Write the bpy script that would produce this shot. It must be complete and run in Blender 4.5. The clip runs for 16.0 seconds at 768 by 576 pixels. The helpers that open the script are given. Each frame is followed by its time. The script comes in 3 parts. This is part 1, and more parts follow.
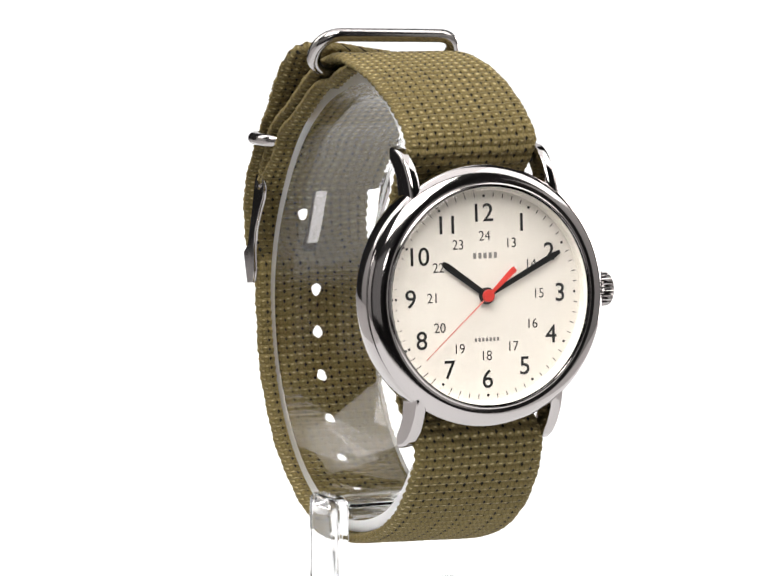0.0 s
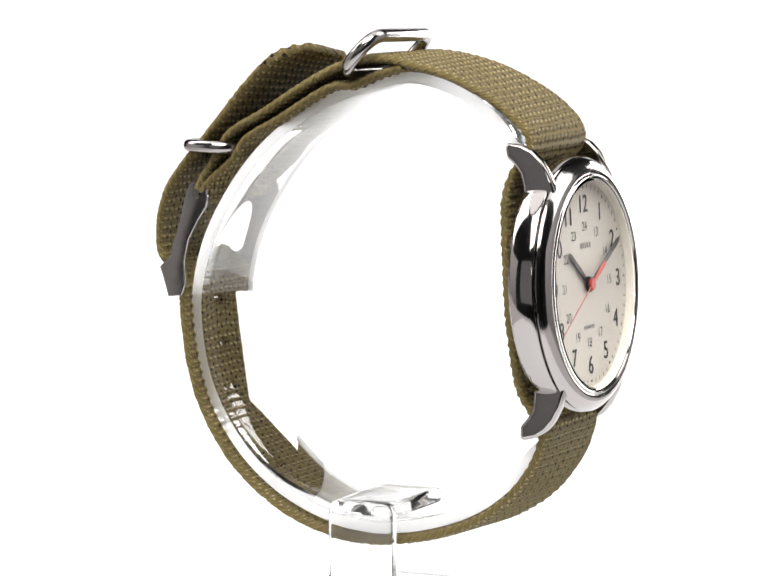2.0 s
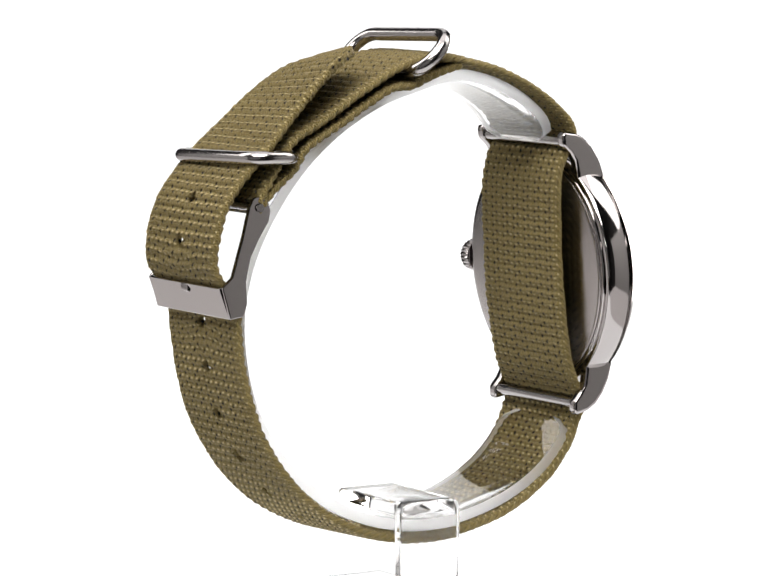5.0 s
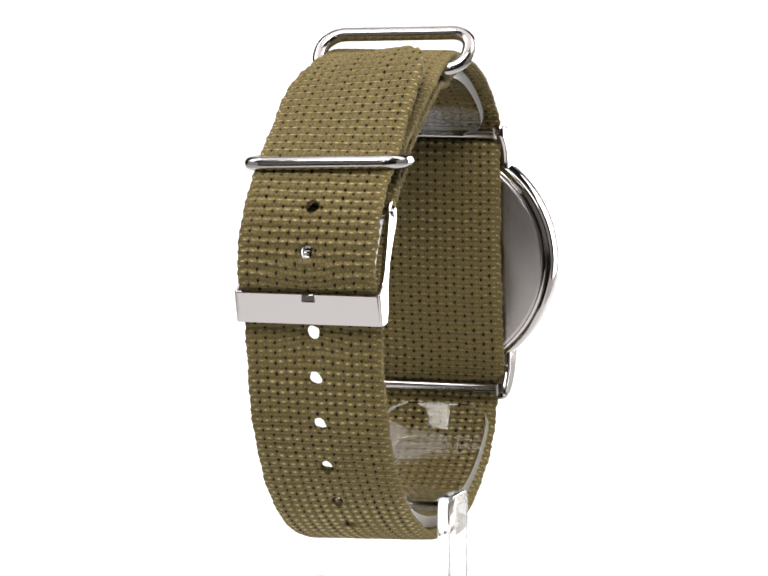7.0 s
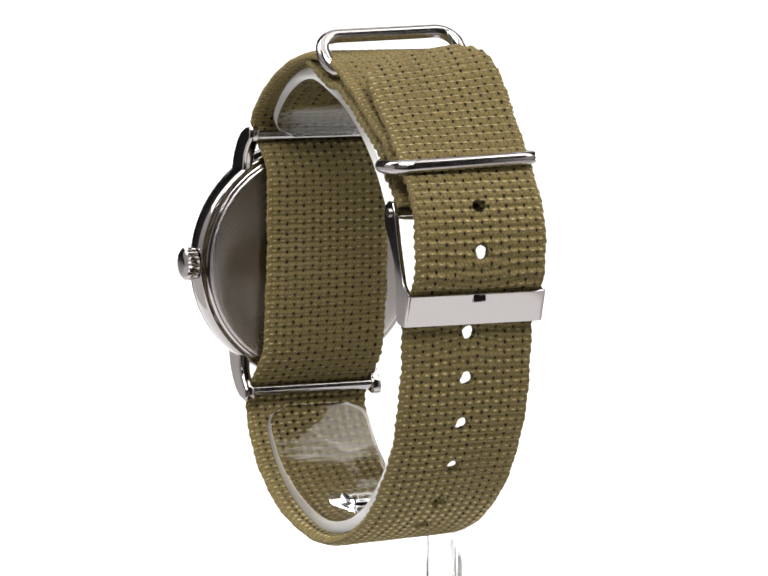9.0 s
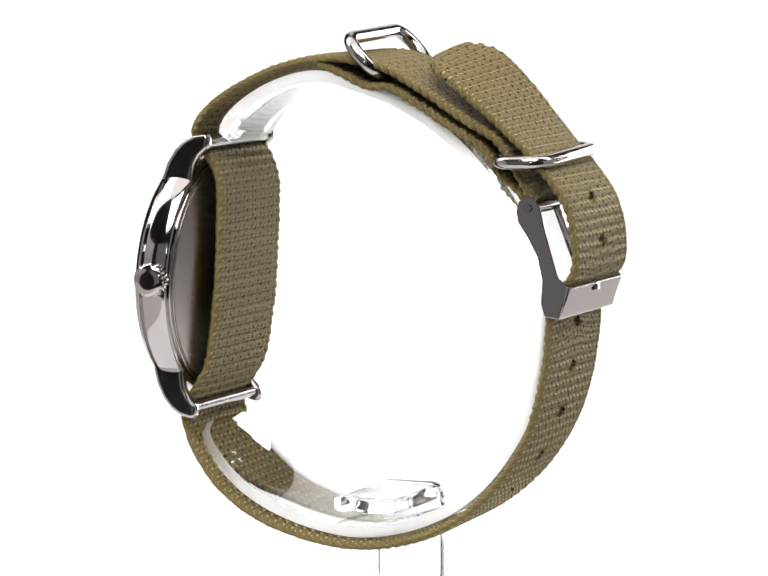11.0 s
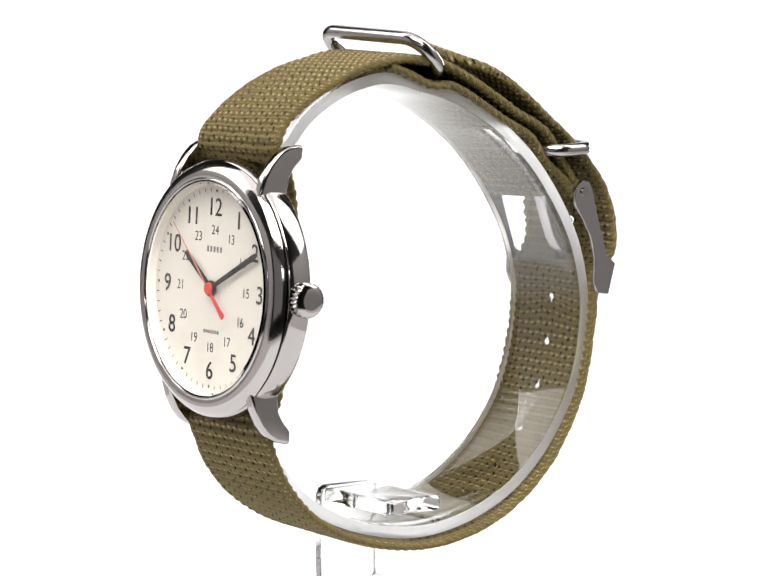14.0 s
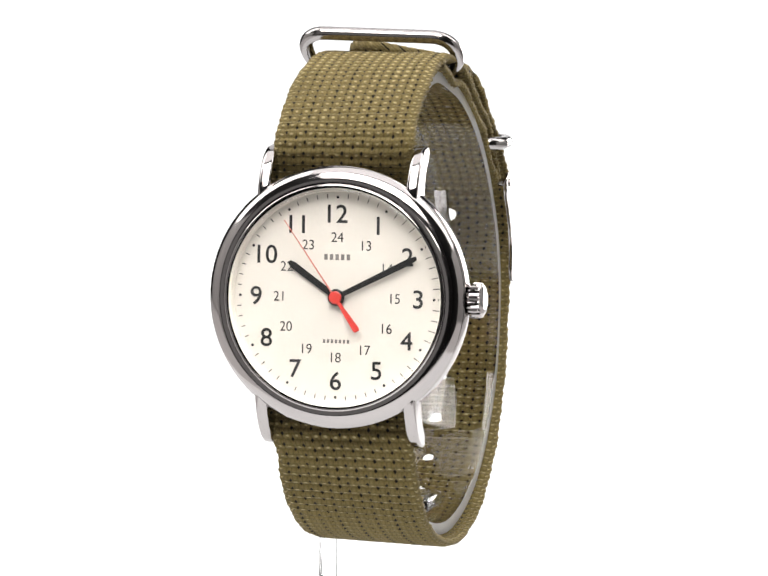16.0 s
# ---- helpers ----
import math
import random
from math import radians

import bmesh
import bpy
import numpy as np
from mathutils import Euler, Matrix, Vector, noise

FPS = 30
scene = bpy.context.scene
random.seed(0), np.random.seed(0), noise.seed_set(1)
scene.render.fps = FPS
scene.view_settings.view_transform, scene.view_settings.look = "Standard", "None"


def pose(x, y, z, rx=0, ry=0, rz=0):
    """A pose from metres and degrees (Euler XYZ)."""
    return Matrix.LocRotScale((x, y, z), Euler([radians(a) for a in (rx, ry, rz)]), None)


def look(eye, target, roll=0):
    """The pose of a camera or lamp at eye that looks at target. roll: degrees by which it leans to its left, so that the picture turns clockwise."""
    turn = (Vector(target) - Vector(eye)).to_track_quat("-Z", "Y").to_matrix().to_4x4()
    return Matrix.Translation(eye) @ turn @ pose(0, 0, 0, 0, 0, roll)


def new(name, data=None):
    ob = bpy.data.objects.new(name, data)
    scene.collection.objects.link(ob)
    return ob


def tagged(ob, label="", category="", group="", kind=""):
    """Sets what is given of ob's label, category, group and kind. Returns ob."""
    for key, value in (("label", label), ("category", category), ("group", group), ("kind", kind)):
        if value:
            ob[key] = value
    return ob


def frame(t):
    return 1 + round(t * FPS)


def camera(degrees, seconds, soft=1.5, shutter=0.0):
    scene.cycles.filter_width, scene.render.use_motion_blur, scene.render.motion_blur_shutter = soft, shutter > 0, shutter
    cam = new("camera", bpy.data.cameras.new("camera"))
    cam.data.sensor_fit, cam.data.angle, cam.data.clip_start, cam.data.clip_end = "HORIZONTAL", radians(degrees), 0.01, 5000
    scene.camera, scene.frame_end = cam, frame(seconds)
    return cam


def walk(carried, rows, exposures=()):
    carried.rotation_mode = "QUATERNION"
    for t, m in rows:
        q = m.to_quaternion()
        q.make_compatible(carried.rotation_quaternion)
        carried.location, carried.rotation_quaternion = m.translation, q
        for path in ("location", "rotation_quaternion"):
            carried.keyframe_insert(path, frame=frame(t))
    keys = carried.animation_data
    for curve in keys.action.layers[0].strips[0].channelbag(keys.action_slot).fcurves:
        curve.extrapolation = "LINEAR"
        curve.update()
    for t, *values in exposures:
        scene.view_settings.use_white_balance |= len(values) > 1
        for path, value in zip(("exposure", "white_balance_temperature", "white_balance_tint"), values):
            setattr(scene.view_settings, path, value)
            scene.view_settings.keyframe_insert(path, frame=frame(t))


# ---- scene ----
# ---------------------------------------------------------------- camera
cam = camera(11.622, 16.0, soft=1.6)
EYE = pose(-0.00061, -0.575964, 0.061722, 90 - 6.1167, 0, 0)
walk(cam, [(0.0, EYE), (16.0, EYE)])

# ---------------------------------------------------------------- world and lights
world = bpy.data.worlds.new("studio")
scene.world = world
world.use_nodes = True
world.node_tree.nodes["Background"].inputs["Color"].default_value = (0.5, 0.5, 0.52, 1)
world.node_tree.nodes["Background"].inputs["Strength"].default_value = 0.05
scene.view_settings.exposure = 0.0


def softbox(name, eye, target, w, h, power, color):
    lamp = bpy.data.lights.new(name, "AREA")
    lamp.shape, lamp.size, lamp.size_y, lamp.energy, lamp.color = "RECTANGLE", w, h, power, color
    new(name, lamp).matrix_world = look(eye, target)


softbox("softbox_front", (-0.05, -0.42, 0.62), (0, 0, 0), 0.66, 0.46, 8.6, (1.0, 0.975, 0.95))
softbox("softbox_top", (0, 0.10, 0.76), (0, 0.10, 0), 0.80, 0.50, 2.4, (1.0, 0.97, 0.96))
softbox("softbox_rim", (0.535, 0.76, 0.03), (0, 0, 0.03), 0.35, 0.56, 5.0, (1.0, 0.97, 0.95))
# dim added lamp in place of grey surroundings mirrored in the steel
softbox("grey_fill_left", (-0.285, -0.60, 0.08), (0, 0, 0.0), 0.56, 0.44, 0.17, (1.0, 0.97, 0.96))
# added fills, one on each side, to lighten the strap seen edge-on
softbox("side_fill_west", (-0.42, 0.10, 0.34), (0, 0, 0), 0.30, 0.50, 1.9, (1.0, 0.975, 0.95))
softbox("side_fill_east", (0.41, 0.06, 0.34), (0, 0, 0), 0.30, 0.50, 1.6, (1.0, 0.975, 0.95))
softbox("camera_lamp", (0.0, -0.66, 0.20), (0, 0, 0), 0.08, 0.06, 0.16, (1.0, 0.98, 0.96))

# ---------------------------------------------------------------- helpers
CM = 0.01


def obj(name, me, material, parent=None, label=""):
    ob = new(name, me)
    if material is not None and not me.materials:
        me.materials.append(material)
    ob.parent = parent
    if label:
        ob["label"] = label
    return ob


def part(name, bm, material, parent=None, label="", smooth=True, angle=38):
    """One mesh object out of a bmesh that is in centimetres."""
    bmesh.ops.scale(bm, vec=(CM, CM, CM), verts=bm.verts)
    bmesh.ops.recalc_face_normals(bm, faces=bm.faces)
    me = bpy.data.meshes.new(name)
    for f in bm.faces:
        f.smooth = smooth
    if smooth:
        for e in bm.edges:
            if len(e.link_faces) == 2 and e.calc_face_angle(0) > radians(angle):
                e.smooth = False
    bm.to_mesh(me)
    bm.free()
    ob = obj(name, me, material, parent, label)
    if smooth and material is not None and material.name in ("polished_steel",):
        ob.modifiers.new("flat_faces", "WEIGHTED_NORMAL").keep_sharp = True
    return ob


def lathe(profile, n=96):
    """A body turned round the y axis from (radius, y) rows; rows at radius 0 close it."""
    bm = bmesh.new()
    rings = []
    for r, y in profile:
        if r < 1e-6:
            rings.append([bm.verts.new((0, y, 0))])
        else:
            rings.append([bm.verts.new((r * math.sin(2 * math.pi * i / n), y, r * math.cos(2 * math.pi * i / n))) for i in range(n)])
    for a, b in zip(rings, rings[1:]):
        for i in range(n):
            j = (i + 1) % n
            if len(a) == 1 and len(b) > 1:
                bm.faces.new((a[0], b[i], b[j]))
            elif len(b) == 1 and len(a) > 1:
                bm.faces.new((a[i], b[0], a[j]))
            elif len(a) > 1:
                bm.faces.new((a[i], b[i], b[j], a[j]))
    return bm


def bevelled(bm, width, segments=2, angle=35):
    edges = [e for e in bm.edges if len(e.link_faces) == 2 and e.calc_face_angle(0) > radians(angle)]
    bmesh.ops.bevel(bm, geom=edges, offset=width, segments=segments, profile=0.6, affect="EDGES")
    return bm


def box(x0, x1, y0, y1, z0, z1, bev=0.0, seg=2):
    bm = bmesh.new()
    bmesh.ops.create_cube(bm, size=1, matrix=Matrix.LocRotScale(((x0 + x1) / 2, (y0 + y1) / 2, (z0 + z1) / 2), None, (x1 - x0, y1 - y0, z1 - z0)))
    return bevelled(bm, bev, seg) if bev else bm


def slab(outline, x0, x1, bev=0.0, seg=2):
    """An outline in y, z, drawn out along x."""
    bm = bmesh.new()
    a = [bm.verts.new((x0, y, z)) for y, z in outline]
    b = [bm.verts.new((x1, y, z)) for y, z in outline]
    bm.faces.new(a)
    bm.faces.new(b[::-1])
    for i in range(len(a)):
        j = (i + 1) % len(a)
        bm.faces.new((a[i], b[i], b[j], a[j]))
    bmesh.ops.recalc_face_normals(bm, faces=bm.faces)
    return bevelled(bm, bev, seg, 30) if bev else bm


def spline(pts, step):
    """A smooth line through points, with rows at even steps of its length."""
    p = np.array(pts, float)
    p = np.vstack([2 * p[0] - p[1], p, 2 * p[-1] - p[-2]])
    out = []
    for k in range(1, len(p) - 2):
        a, b, c, d = p[k - 1:k + 3]
        t = np.linspace(0, 1, 24, endpoint=False)[:, None]
        out.append(0.5 * (2 * b + (c - a) * t + (2 * a - 5 * b + 4 * c - d) * t ** 2 + (3 * b - a - 3 * c + d) * t ** 3))
    q = np.vstack(out + [p[-2:-1]])
    for _ in range(10):
        q[1:-1] = 0.25 * q[:-2] + 0.5 * q[1:-1] + 0.25 * q[2:]
    s = np.concatenate([[0], np.cumsum(np.linalg.norm(np.diff(q, axis=0), axis=1))])
    e = np.linspace(0, s[-1], max(3, int(round(s[-1] / step)) + 1))
    return e, np.stack([np.interp(e, s, q[:, k]) for k in range(p.shape[1])], 1)


def tube(points, r, closed=True, n=14, squash=None):
    """A round wire along points."""
    bm = bmesh.new()
    pts = [Vector(p) for p in points]
    m = len(pts)
    rings, side = [], None
    for i, p in enumerate(pts):
        q0, q1 = (pts[i - 1], pts[(i + 1) % m]) if closed else (pts[max(i - 1, 0)], pts[min(i + 1, m - 1)])
        way = (q1 - q0).normalized()
        if side is None:
            side = way.orthogonal().normalized()
        side = (side - side.dot(way) * way).normalized()
        up = way.cross(side)
        rings.append([bm.verts.new(p + r * (math.cos(2 * math.pi * k / n) * side + math.sin(2 * math.pi * k / n) * up)) for k in range(n)])
    pairs = list(zip(rings, rings[1:]))
    if closed:
        # the last ring is matched to the first by its nearest vertex
        k0 = min(range(n), key=lambda k: (rings[0][k].co - rings[-1][0].co).length)
        pairs.append((rings[-1], rings[0][k0:] + rings[0][:k0]))
    for a, b in pairs:
        for k in range(n):
            bm.faces.new((a[k], b[k], b[(k + 1) % n], a[(k + 1) % n]))
    if not closed:
        bm.faces.new(rings[0])
        bm.faces.new(rings[-1])
    return bm


# ---------------------------------------------------------------- materials
def material(name, color, rough=0.5, metal=0.0, **more):
    m = bpy.data.materials.new(name)
    m.use_nodes = True
    b = m.node_tree.nodes["Principled BSDF"]
    b.inputs["Base Color"].default_value = (*color, 1)
    b.inputs["Roughness"].default_value = rough
    b.inputs["Metallic"].default_value = metal
    for k, v in more.items():
        b.inputs[k.replace("_", " ")].default_value = v
    return m


def nodes_of(m):
    t = m.node_tree
    return t, t.nodes["Principled BSDF"], (lambda kind, **kw: set_node(t.nodes.new(kind), kw))


def set_node(n, kw):
    for k, v in kw.items():
        n.inputs[k.replace("_", " ")].default_value = v
    return n


def worn_metal(name, color, rough, spread, scale, bump=0.0, stretch=(1, 1, 1)):
    """Metal with fine scratches and smudges in its gloss."""
    m = material(name, color, rough, 1.0)
    t, b, add = nodes_of(m)
    co, mp = add("ShaderNodeTexCoord"), add("ShaderNodeMapping", Scale=stretch)
    t.links.new(co.outputs["Object"], mp.inputs["Vector"])
    n1 = add("ShaderNodeTexNoise", Scale=scale, Detail=6.0, Roughness=0.65)
    t.links.new(mp.outputs["Vector"], n1.inputs["Vector"])
    r = add("ShaderNodeMapRange", From_Min=0.3, From_Max=0.7, To_Min=rough - spread, To_Max=rough + spread)
    t.links.new(n1.outputs["Fac"], r.inputs["Value"])
    t.links.new(r.outputs["Result"], b.inputs["Roughness"])
    if bump:
        bp = add("ShaderNodeBump", Strength=bump, Distance=0.00003)
        t.links.new(n1.outputs["Fac"], bp.inputs["Height"])
        t.links.new(bp.outputs["Normal"], b.inputs["Normal"])
    return m


STEEL = worn_metal("polished_steel", (0.44, 0.415, 0.41), 0.08, 0.03, 900)
BEZEL = worn_metal("soft_polished_steel", (0.46, 0.435, 0.43), 0.11, 0.02, 900)
WIRE = worn_metal("wire_steel", (0.40, 0.38, 0.375), 0.17, 0.06, 1500, 0.15)
BACK = material("brushed_steel", (0.38, 0.35, 0.34), 0.24, 1.0)
_t, _b, _add = nodes_of(BACK)
_b.inputs["Anisotropic"].default_value = 0.9
_tan = _add("ShaderNodeTangent")
_tan.direction_type, _tan.axis = "RADIAL", "Y"
_t.links.new(_tan.outputs["Tangent"], _b.inputs["Tangent"])
INK = material("black_ink", (0.012, 0.012, 0.013), 0.5)
GREY_INK = material("grey_ink", (0.19, 0.18, 0.17), 0.55)
SOFT_INK = material("dark_grey_ink", (0.045, 0.043, 0.042), 0.5)
HAND = material("black_lacquer", (0.010, 0.010, 0.010), 0.3)
RED = material("red_lacquer", (0.50, 0.04, 0.03), 0.32)
PALE_RED = material("pale_red_lacquer", (0.55, 0.16, 0.13), 0.4)
ACRYLIC = material("clear_acrylic", (0.99, 0.99, 0.99), 0.03, 0.0, Transmission_Weight=1.0, IOR=1.16, Coat_Weight=0.85, Coat_Roughness=0.03)
BLOCK = material("moulded_clear_acrylic", (0.985, 0.985, 0.985), 0.04, 0.0, Transmission_Weight=1.0, IOR=1.49)
FROST = material("frosted_acrylic_edge", (0.98, 0.98, 0.98), 0.9, 0.0, Transmission_Weight=0.8, IOR=1.25)
TAB = material("thin_clear_acrylic", (0.985, 0.985, 0.985), 0.05, 0.0, Transmission_Weight=1.0, IOR=1.22)
GLASS = material("crystal_glass", (1, 1, 1), 0.0, 0.0, Transmission_Weight=1.0, IOR=1.35)


def make_dial():
    m = material("cream_dial", (0.86, 0.81, 0.70), 0.55)
    t, b, add = nodes_of(m)
    co = add("ShaderNodeTexCoord")
    n1 = add("ShaderNodeTexNoise", Scale=90.0, Detail=3.0)
    n2 = add("ShaderNodeTexNoise", Scale=6000.0, Detail=2.0)
    ramp = add("ShaderNodeMix")
    ramp.data_type = "RGBA"
    ramp.inputs["A"].default_value = (0.612, 0.575, 0.515, 1)
    ramp.inputs["B"].default_value = (0.592, 0.555, 0.497, 1)
    t.links.new(co.outputs["Object"], n1.inputs["Vector"])
    t.links.new(co.outputs["Object"], n2.inputs["Vector"])
    t.links.new(n1.outputs["Fac"], ramp.inputs["Factor"])
    t.links.new(ramp.outputs["Result"], b.inputs["Base Color"])
    bp = add("ShaderNodeBump", Strength=0.1, Distance=0.00002)
    t.links.new(n2.outputs["Fac"], bp.inputs["Height"])
    t.links.new(bp.outputs["Normal"], b.inputs["Normal"])
    return m


DIAL = make_dial()


def make_webbing(name, dark, light, gap_shade):
    """Woven nylon: u across and v along the band in centimetres, from the mesh's UV map."""
    m = material(name, light, 0.62)
    t, b, add = nodes_of(m)
    b.inputs["Sheen Weight"].default_value = 0.035
    b.inputs["Specular IOR Level"].default_value = 0.2
    b.inputs["Sheen Roughness"].default_value = 0.4
    uv = add("ShaderNodeUVMap")
    uv.uv_map = "weave"
    sep = add("ShaderNodeSeparateXYZ")
    t.links.new(uv.outputs["UV"], sep.inputs["Vector"])

    def math_node(op, a, c=None, d=None):
        n = add("ShaderNodeMath")
        n.operation = op
        for i, x in enumerate((a, c, d)):
            if x is None:
                continue
            if isinstance(x, (int, float)):
                n.inputs[i].default_value = x
            else:
                t.links.new(x, n.inputs[i])
        return n.outputs[0]

    wob = add("ShaderNodeTexNoise", Scale=3.0, Detail=3.0)
    t.links.new(uv.outputs["UV"], wob.inputs["Vector"])
    shift = math_node("MULTIPLY", math_node("SUBTRACT", wob.outputs["Fac"], 0.5), 0.06)
    v = math_node("ADD", sep.outputs["Y"], shift)
    u = math_node("ADD", sep.outputs["X"], math_node("MULTIPLY", shift, 0.5))
    row = math_node("FLOOR", math_node("DIVIDE", v, 0.075))
    odd = math_node("MODULO", math_node("ABSOLUTE", row), 2.0)
    us = math_node("ADD", u, math_node("MULTIPLY", odd, 0.0365))
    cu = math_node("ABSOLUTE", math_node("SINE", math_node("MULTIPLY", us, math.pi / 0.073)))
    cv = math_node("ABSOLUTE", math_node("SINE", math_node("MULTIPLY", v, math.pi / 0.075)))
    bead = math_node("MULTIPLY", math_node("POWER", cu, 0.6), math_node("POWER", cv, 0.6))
    thread = math_node("SINE", math_node("MULTIPLY", math_node("ADD", u, math_node("MULTIPLY", v, 0.55)), 2 * math.pi / 0.021))
    # pin holes between the columns of the weave; their shade is painted near-black
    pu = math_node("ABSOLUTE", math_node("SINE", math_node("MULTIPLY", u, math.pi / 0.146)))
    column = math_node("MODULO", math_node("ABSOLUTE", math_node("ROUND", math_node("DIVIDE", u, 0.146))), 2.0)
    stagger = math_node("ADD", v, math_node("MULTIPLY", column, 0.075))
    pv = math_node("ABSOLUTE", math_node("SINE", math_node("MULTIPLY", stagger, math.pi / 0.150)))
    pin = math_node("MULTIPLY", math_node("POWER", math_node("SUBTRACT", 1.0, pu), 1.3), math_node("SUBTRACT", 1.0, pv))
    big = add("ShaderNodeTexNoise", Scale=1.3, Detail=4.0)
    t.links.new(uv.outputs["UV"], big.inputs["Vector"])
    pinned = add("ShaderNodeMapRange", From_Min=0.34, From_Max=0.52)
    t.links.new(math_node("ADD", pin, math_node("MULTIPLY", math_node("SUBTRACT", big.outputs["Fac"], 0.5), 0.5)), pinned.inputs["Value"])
    fine = add("ShaderNodeTexNoise", Scale=60.0, Detail=4.0)
    t.links.new(uv.outputs["UV"], fine.inputs["Vector"])
    # random thread tone, plus painted shade in the gaps between beads
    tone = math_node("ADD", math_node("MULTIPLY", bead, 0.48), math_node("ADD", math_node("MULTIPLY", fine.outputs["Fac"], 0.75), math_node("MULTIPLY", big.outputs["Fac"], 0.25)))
    # shallow valleys between the columns of the warp, with shade put into their tone
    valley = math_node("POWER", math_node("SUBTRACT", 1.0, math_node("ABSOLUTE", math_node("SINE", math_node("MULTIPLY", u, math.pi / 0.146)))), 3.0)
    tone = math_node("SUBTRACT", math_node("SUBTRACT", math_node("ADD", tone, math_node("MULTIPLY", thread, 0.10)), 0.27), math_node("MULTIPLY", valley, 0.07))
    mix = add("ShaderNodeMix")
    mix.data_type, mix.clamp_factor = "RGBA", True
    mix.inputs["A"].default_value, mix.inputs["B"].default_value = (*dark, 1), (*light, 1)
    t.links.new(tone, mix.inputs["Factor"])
    # single raised floats: painted pale as glints, more in some stretches than in others
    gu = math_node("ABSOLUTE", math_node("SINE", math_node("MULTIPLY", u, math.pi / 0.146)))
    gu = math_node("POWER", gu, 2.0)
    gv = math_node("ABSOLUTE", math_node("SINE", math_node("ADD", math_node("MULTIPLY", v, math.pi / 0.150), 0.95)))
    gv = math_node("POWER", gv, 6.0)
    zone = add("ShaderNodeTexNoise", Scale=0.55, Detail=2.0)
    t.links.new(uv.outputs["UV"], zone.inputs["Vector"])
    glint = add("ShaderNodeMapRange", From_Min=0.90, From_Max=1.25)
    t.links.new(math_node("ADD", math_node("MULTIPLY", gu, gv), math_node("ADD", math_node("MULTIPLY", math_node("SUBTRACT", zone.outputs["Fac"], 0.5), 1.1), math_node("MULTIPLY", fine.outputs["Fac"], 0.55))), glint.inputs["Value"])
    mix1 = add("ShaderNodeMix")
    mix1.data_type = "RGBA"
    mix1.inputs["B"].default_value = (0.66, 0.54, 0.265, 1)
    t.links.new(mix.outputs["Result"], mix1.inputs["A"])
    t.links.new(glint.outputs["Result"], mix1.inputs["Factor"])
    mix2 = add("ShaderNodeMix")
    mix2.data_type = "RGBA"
    mix2.inputs["B"].default_value = (*gap_shade, 1)
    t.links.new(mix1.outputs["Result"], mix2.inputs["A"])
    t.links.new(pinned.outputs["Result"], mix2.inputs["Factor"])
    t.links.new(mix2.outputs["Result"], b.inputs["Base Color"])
    height = math_node("SUBTRACT", math_node("ADD", math_node("ADD", math_node("SUBTRACT", math_node("MULTIPLY", bead, 0.5), math_node("MULTIPLY", valley, 0.3)), math_node("MULTIPLY", glint.outputs["Result"], 0.5)), math_node("MULTIPLY", thread, 0.22)), math_node("MULTIPLY", pinned.outputs["Result"], 0.8))
    bp = add("ShaderNodeBump", Strength=1.0, Distance=0.00036)
    t.links.new(height, bp.inputs["Height"])
    t.links.new(bp.outputs["Normal"], b.inputs["Normal"])
    return m


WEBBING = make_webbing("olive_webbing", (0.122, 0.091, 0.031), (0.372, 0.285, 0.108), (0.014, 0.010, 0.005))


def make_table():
    m = material("glowing_opal_acrylic", (0.15, 0.15, 0.15), 0.5)
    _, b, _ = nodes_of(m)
    # the white ground is the sheet's own even emission, with no lamp behind
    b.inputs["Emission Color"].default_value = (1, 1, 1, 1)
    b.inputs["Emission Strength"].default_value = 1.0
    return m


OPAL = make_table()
DARK_WALL = material("dark_studio_wall", (0.035, 0.034, 0.035), 0.85)
BOARD = material("grey_board", (0.36, 0.355, 0.35), 0.8)
TABLE_TOP = material("grey_table_top", (0.40, 0.39, 0.39), 0.85)

# ---------------------------------------------------------------- setting: an evenly glowing white sweep in a dark studio
FLOOR_Z = -4.92


def sweep():
    bm = bmesh.new()
    prof = [(-10, FLOOR_Z), (60, FLOOR_Z)] + [(60 + 60 * math.sin(radians(a)), FLOOR_Z + 60 - 60 * math.cos(radians(a))) for a in range(6, 91, 6)] + [(120, 190)]
    rows = [[bm.verts.new((side * (8.6 + 0.20 * y), y, z)) for y, z in prof] for side in (-1, 1)]
    for i in range(len(prof) - 1):
        bm.faces.new((rows[0][i], rows[1][i], rows[1][i + 1], rows[0][i + 1]))
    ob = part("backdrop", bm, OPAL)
    tagged(ob, "seamless evenly glowing white sweep that rises behind the watch", "backdrop", kind="structure")


sweep()


def side_board():
    for x in (-46, 45):
        bm = box(x, x + 1, -30, 26, -60 + FLOOR_Z, 22, 0.1)
        tagged(part("wall_board", bm, BOARD), "grey reflector board standing on the floor beside the sweep", "board", kind="structure")


side_board()


def table():
    bm = box(-44, 20, -12, 126, FLOOR_Z - 4, FLOOR_Z - 0.4, 0.2)
    tagged(part("table", bm, TABLE_TOP), "matt grey studio table under the white sweep", "table", kind="structure")


table()


